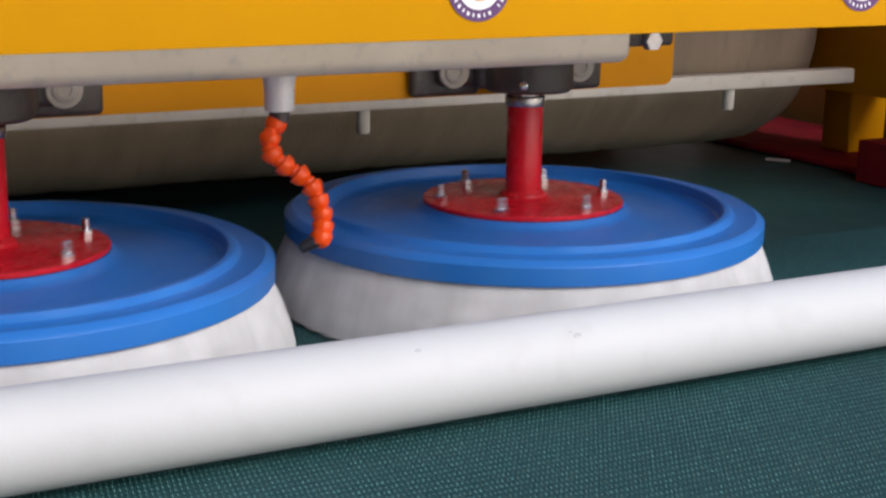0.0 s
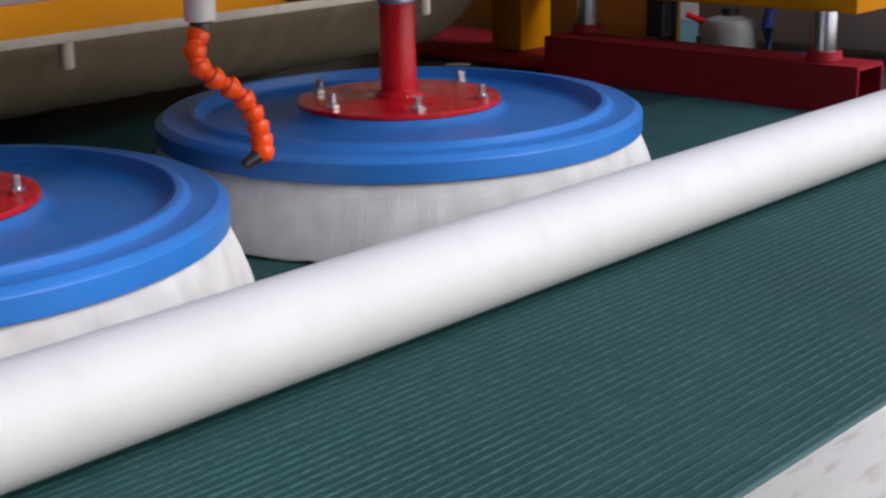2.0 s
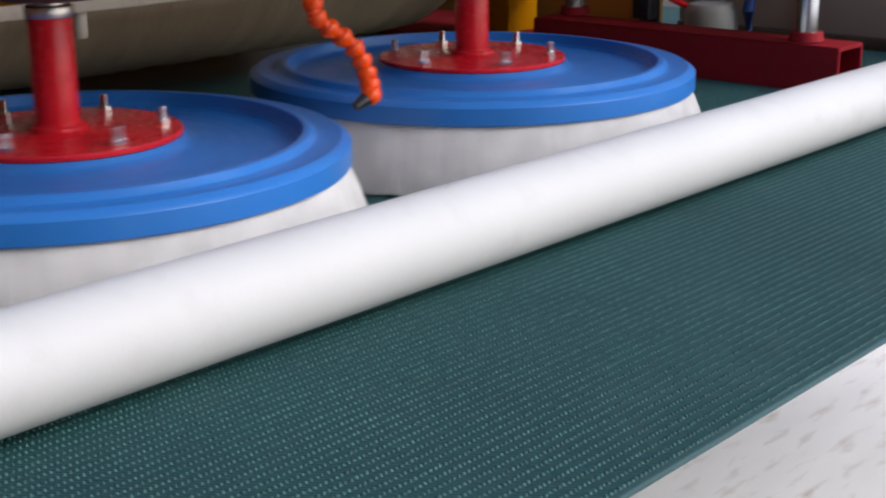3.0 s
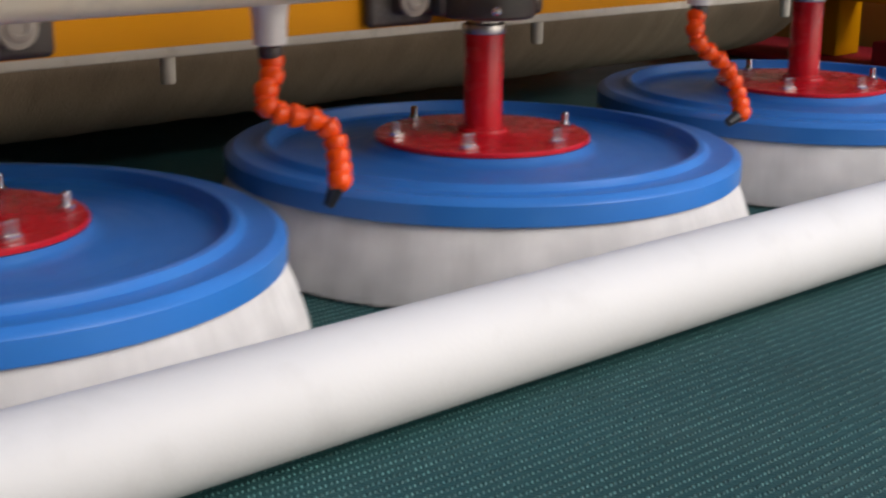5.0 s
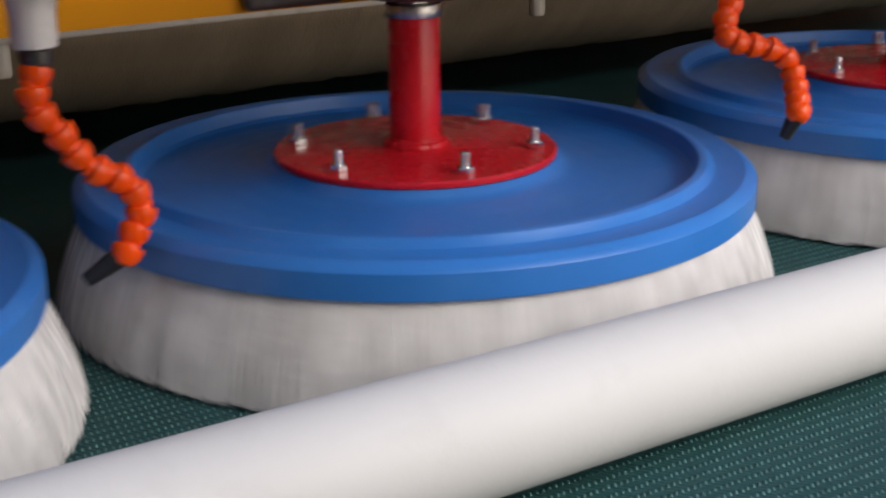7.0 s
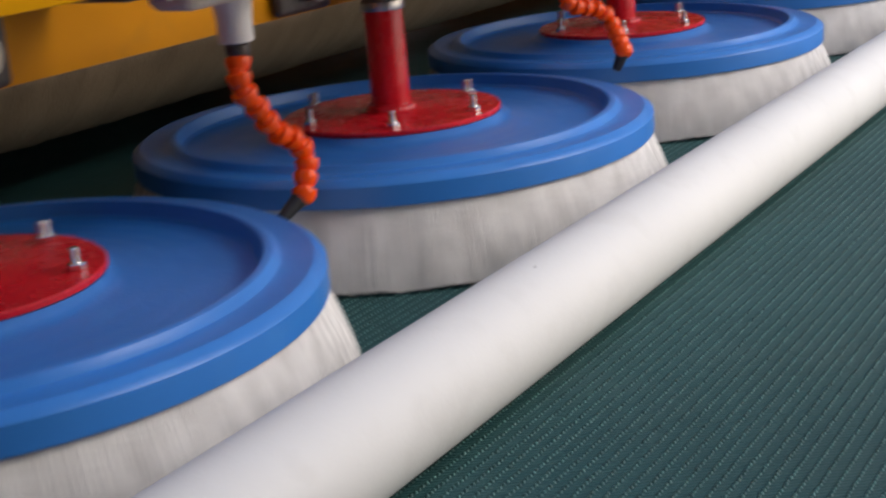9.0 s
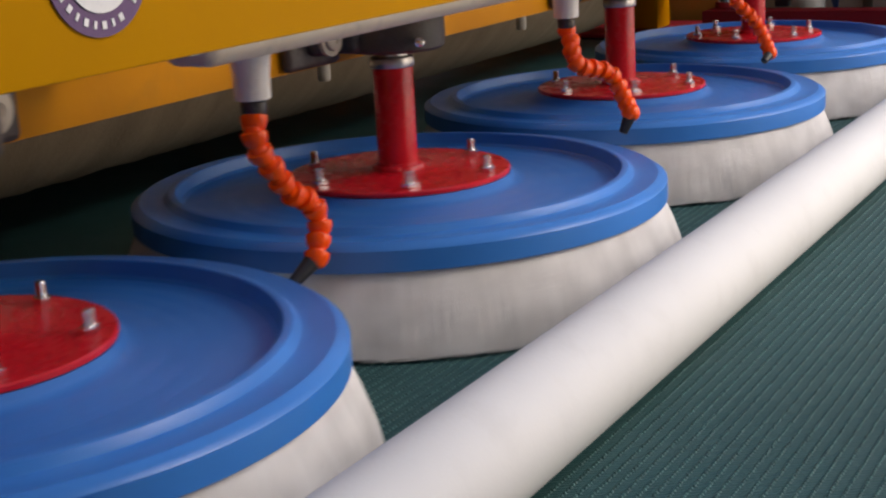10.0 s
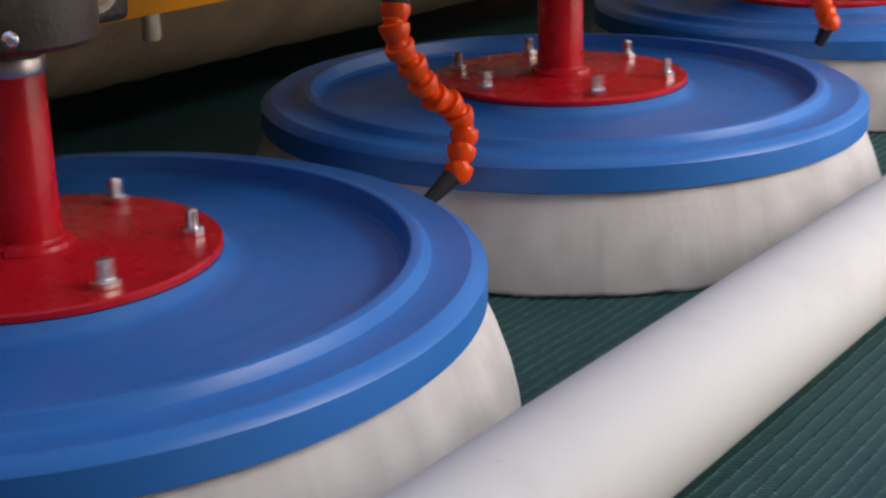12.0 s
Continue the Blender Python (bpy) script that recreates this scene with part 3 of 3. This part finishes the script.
def build_bearing():
    unit = thing("bearing_unit", "dark cast iron bearing housing with off-white bolt caps", "bearing", group="bearings along the carriage")
    bm = lathe([(0.017, 0.2145), (0.030, 0.2140), (0.0420, 0.2155), (0.0455, 0.2185), (0.0465, 0.227), (0.0460, 0.250), (0.0430, 0.2565), (0.036, 0.258), (0.033, 0.252), (0.017, 0.252), (0.017, 0.2145)], 56)
    bmesh.ops.translate(bm, vec=(0, -0.003, 0), verts=bm.verts)
    block(-0.052, 0.052, 0.006, 0.0455, 0.2170, 0.2580, 0.006, 3, bm)
    part("housing", bm, IRON, unit)
    for sx in (-1, 1):
        x = 0.076 * sx
        lug = block(x - 0.040, x + 0.040, 0.0330, 0.0458, 0.2080, 0.2660, 0.006, 3)
        block(x - 0.025 - 0.012 * sx, x + 0.025 - 0.012 * sx, 0.020, 0.0400, 0.2190, 0.2580, 0.007, 3, lug)
        part("lug", lug, IRON, unit)
        turn = Matrix.Translation((x, 0.0197, 0.2350)) @ pose(0, 0, 0, 90, 0, 0)
        cap = lathe([(0, 0.0005), (0.0165, 0.0005), (0.0170, 0.002), (0.0165, 0.0045), (0, 0.0045)], 28)
        lathe([(0, 0.0040), (0.0115, 0.0040), (0.0120, 0.0045), (0.0116, 0.0068), (0.0095, 0.0078), (0.0060, 0.0080), (0.0055, 0.0065), (0, 0.0065)], 12, cap)
        bmesh.ops.transform(cap, matrix=turn, verts=cap.verts)
        part("bolt", cap, BOLT_CAP, unit, "dull off-white bolt cap with washer")
    nip = lathe([(0, 0), (0.0042, 0), (0.0042, 0.004), (0.0026, 0.005), (0.0034, 0.0085), (0.0022, 0.0105), (0, 0.011)], 14)
    bmesh.ops.transform(nip, matrix=pose(-0.030, -0.044, 0.2260, 90, 0, -35), verts=nip.verts)
    part("grease_nipple", nip, STEEL, unit, "small bright grease nipple")
    return unit


def build_bearings():
    first = build_bearing()
    for k in range(4):
        ob = first if k == 0 else copy_thing(first, pose(-k * PITCH, 0, 0))
        MOVERS.append((ob, Vector((-k * PITCH, 0, 0))))


def build_manifold():
    pipe = thing("water_manifold", "cream plastic water pipe with white outlet tubes", "water pipe")
    bm = block(-1.460, 0.072, -0.0850, -0.0370, 0.2490, 0.2960, 0.012, 5)
    part("pipe", bm, CREAM, pipe)
    for k in range(3):
        tube = [(0, 0.2171), (0.0100, 0.2171), (0.0125, 0.2172), (0.0132, 0.2180), (0.0136, 0.236), (0.0150, 0.2470), (0.0170, 0.2520), (0, 0.2520)]
        part("outlet_tube", lathe(tube, 32), TUBE, pipe, "white outlet tube", at=Matrix.Translation((-k * PITCH - 0.2963, -0.0611, 0)))
    for x in (0.072, -1.4605):
        s = 1 if x > 0 else -1
        part("bracket", block(min(x, x + 0.055 * s), max(x, x + 0.055 * s), -0.0780, 0.0455, 0.2640, 0.2840, 0.004), IRON, pipe, "dark steel bracket")
        nut = lathe([(0, 0), (0.0095, 0), (0.0100, 0.001), (0.0095, 0.012), (0, 0.0125)], 6)
        bmesh.ops.transform(nut, matrix=pose(x + 0.022 * s, -0.0775, 0.2700, 90, 0, 0), verts=nut.verts)
        part("bolt", nut, COLLAR, pipe, "dull bracket bolt")
    part("thread", tube_along([(-0.760, -0.0857, 0.2560), (-0.750, -0.0862, 0.2525), (-0.735, -0.0858, 0.2510), (-0.712, -0.0852, 0.2515)], 0.0008, 6), BLACK, pipe, "dark loose thread")
    MOVERS.append((pipe, Vector((0, 0, 0))))


HOSES = (
    (((-0.3000, -0.0611, 0.2050), (-0.3080, -0.0664, 0.1930), (-0.3080, -0.0717, 0.1800), (-0.2980, -0.0770, 0.1700), (-0.2860, -0.0823, 0.1610), (-0.2760, -0.0876, 0.1500), (-0.2720, -0.0929, 0.1385), (-0.2710, -0.0981, 0.1270), (-0.2725, -0.1034, 0.1165), (-0.2765, -0.1087, 0.1080)), (-0.2960, -0.1060, 0.0985)),
    (((-0.2950, -0.0611, 0.2040), (-0.2990, -0.0668, 0.1930), (-0.3089, -0.0724, 0.1830), (-0.3119, -0.0781, 0.1720), (-0.3049, -0.0837, 0.1665), (-0.2939, -0.0894, 0.1640), (-0.2809, -0.0950, 0.1605), (-0.2699, -0.1007, 0.1530), (-0.2669, -0.1063, 0.1420), (-0.2689, -0.1120, 0.1320), (-0.2719, -0.1176, 0.1230), (-0.2762, -0.1233, 0.1155)), (-0.2825, -0.1160, 0.0940)),
    (((-0.2975, -0.0611, 0.2020), (-0.3009, -0.0629, 0.1905), (-0.2979, -0.0647, 0.1775), (-0.2879, -0.0665, 0.1650), (-0.2799, -0.0683, 0.1525), (-0.2689, -0.0701, 0.1410), (-0.2569, -0.0719, 0.1350), (-0.2479, -0.0737, 0.1250), (-0.2459, -0.0755, 0.1120), (-0.2519, -0.0773, 0.1020), (-0.2580, -0.0791, 0.0905)), (-0.2830, -0.0715, 0.0740)),
)


def build_hoses():
    link = mesh_of(lathe([(0, -0.0084), (0.0052, -0.0084), (0.0066, -0.0074), (0.0086, -0.0046), (0.0097, -0.0010), (0.0100, 0.0014), (0.0098, 0.0032), (0.0088, 0.0038), (0.0070, 0.0036), (0.0064, 0.0052), (0.0070, 0.0072), (0.0060, 0.0086), (0, 0.0086)], 24), "bead", ORANGE, sharp=50)
    for k, (path, tip) in enumerate(HOSES):
        hose = thing("jointed_hose", ("orange jointed spray hose sloping in a gentle bow", "orange jointed spray hose bent in a sharp step", "orange jointed spray hose hanging in an S bend")[k], "spray hose", at=pose(-k * PITCH, 0, 0), group="spray hoses on the manifold")
        pts = [Vector(p) for p in path]
        fit = lathe([(0, 0), (0.0085, 0), (0.0095, 0.002), (0.0095, 0.0085), (0.0080, 0.0105), (0, 0.0105)], 20)
        part("fitting", fit, FITTING, hose, "dark metal threaded fitting", at=Matrix.Translation((-0.2963, -0.0611, 0.2068)))
        for i, p in enumerate(pts):
            d = (pts[max(i - 1, 0)] - pts[min(i + 1, len(pts) - 1)]).normalized()
            part("bead", link, ORANGE, hose, at=Matrix.Translation(p) @ d.to_track_quat("Z", "Y").to_matrix().to_4x4())
        end, tip = pts[-1], Vector(tip)
        d = (end - tip).normalized()
        length = (end - tip).length
        tipm = lathe([(0, 0), (0.0026, 0), (0.0046, 0.0008), (0.0072, length - 0.003), (0.0076, length), (0, length + 0.001)], 18)
        part("nozzle", tipm, BLACK, hose, "black tapered nozzle", at=Matrix.Translation(tip) @ d.to_track_quat("Z", "Y").to_matrix().to_4x4())
        MOVERS.append((hose, Vector((-k * PITCH, 0, 0))))


build_floor()
build_walls()
build_belt()
build_front_pipe()
build_front_beam()
build_side_frame()
build_rear_roller()
build_beyond()
build_scrap()
BRUSHES = build_brushes()
build_carriage_beam()
build_bearings()
build_manifold()
build_hoses()


def motions():
    times = [k / 10 for k in range(121)]
    for ob, home in MOVERS:
        walk(ob, [(t, Matrix.Translation(home + Vector((swing(t), 0, 0)))) for t in times])
    for ob in ROLLERS:
        walk(ob, [(t, pose(0, -0.3198, 0.0415, 105 * t)) for t in [k / 2 for k in range(25)]])
    for k, ob in enumerate(BRUSHES):
        rate, start, lead = SPIN[k]
        turn = [start + rate * t + float(np.interp(t, list(lead), list(lead.values()))) for t in times]
        walk(ob, [(t, pose(-k * PITCH + swing(t), 0.0019, 0, 0, 0, a)) for t, a in zip(times, turn)])


motions()
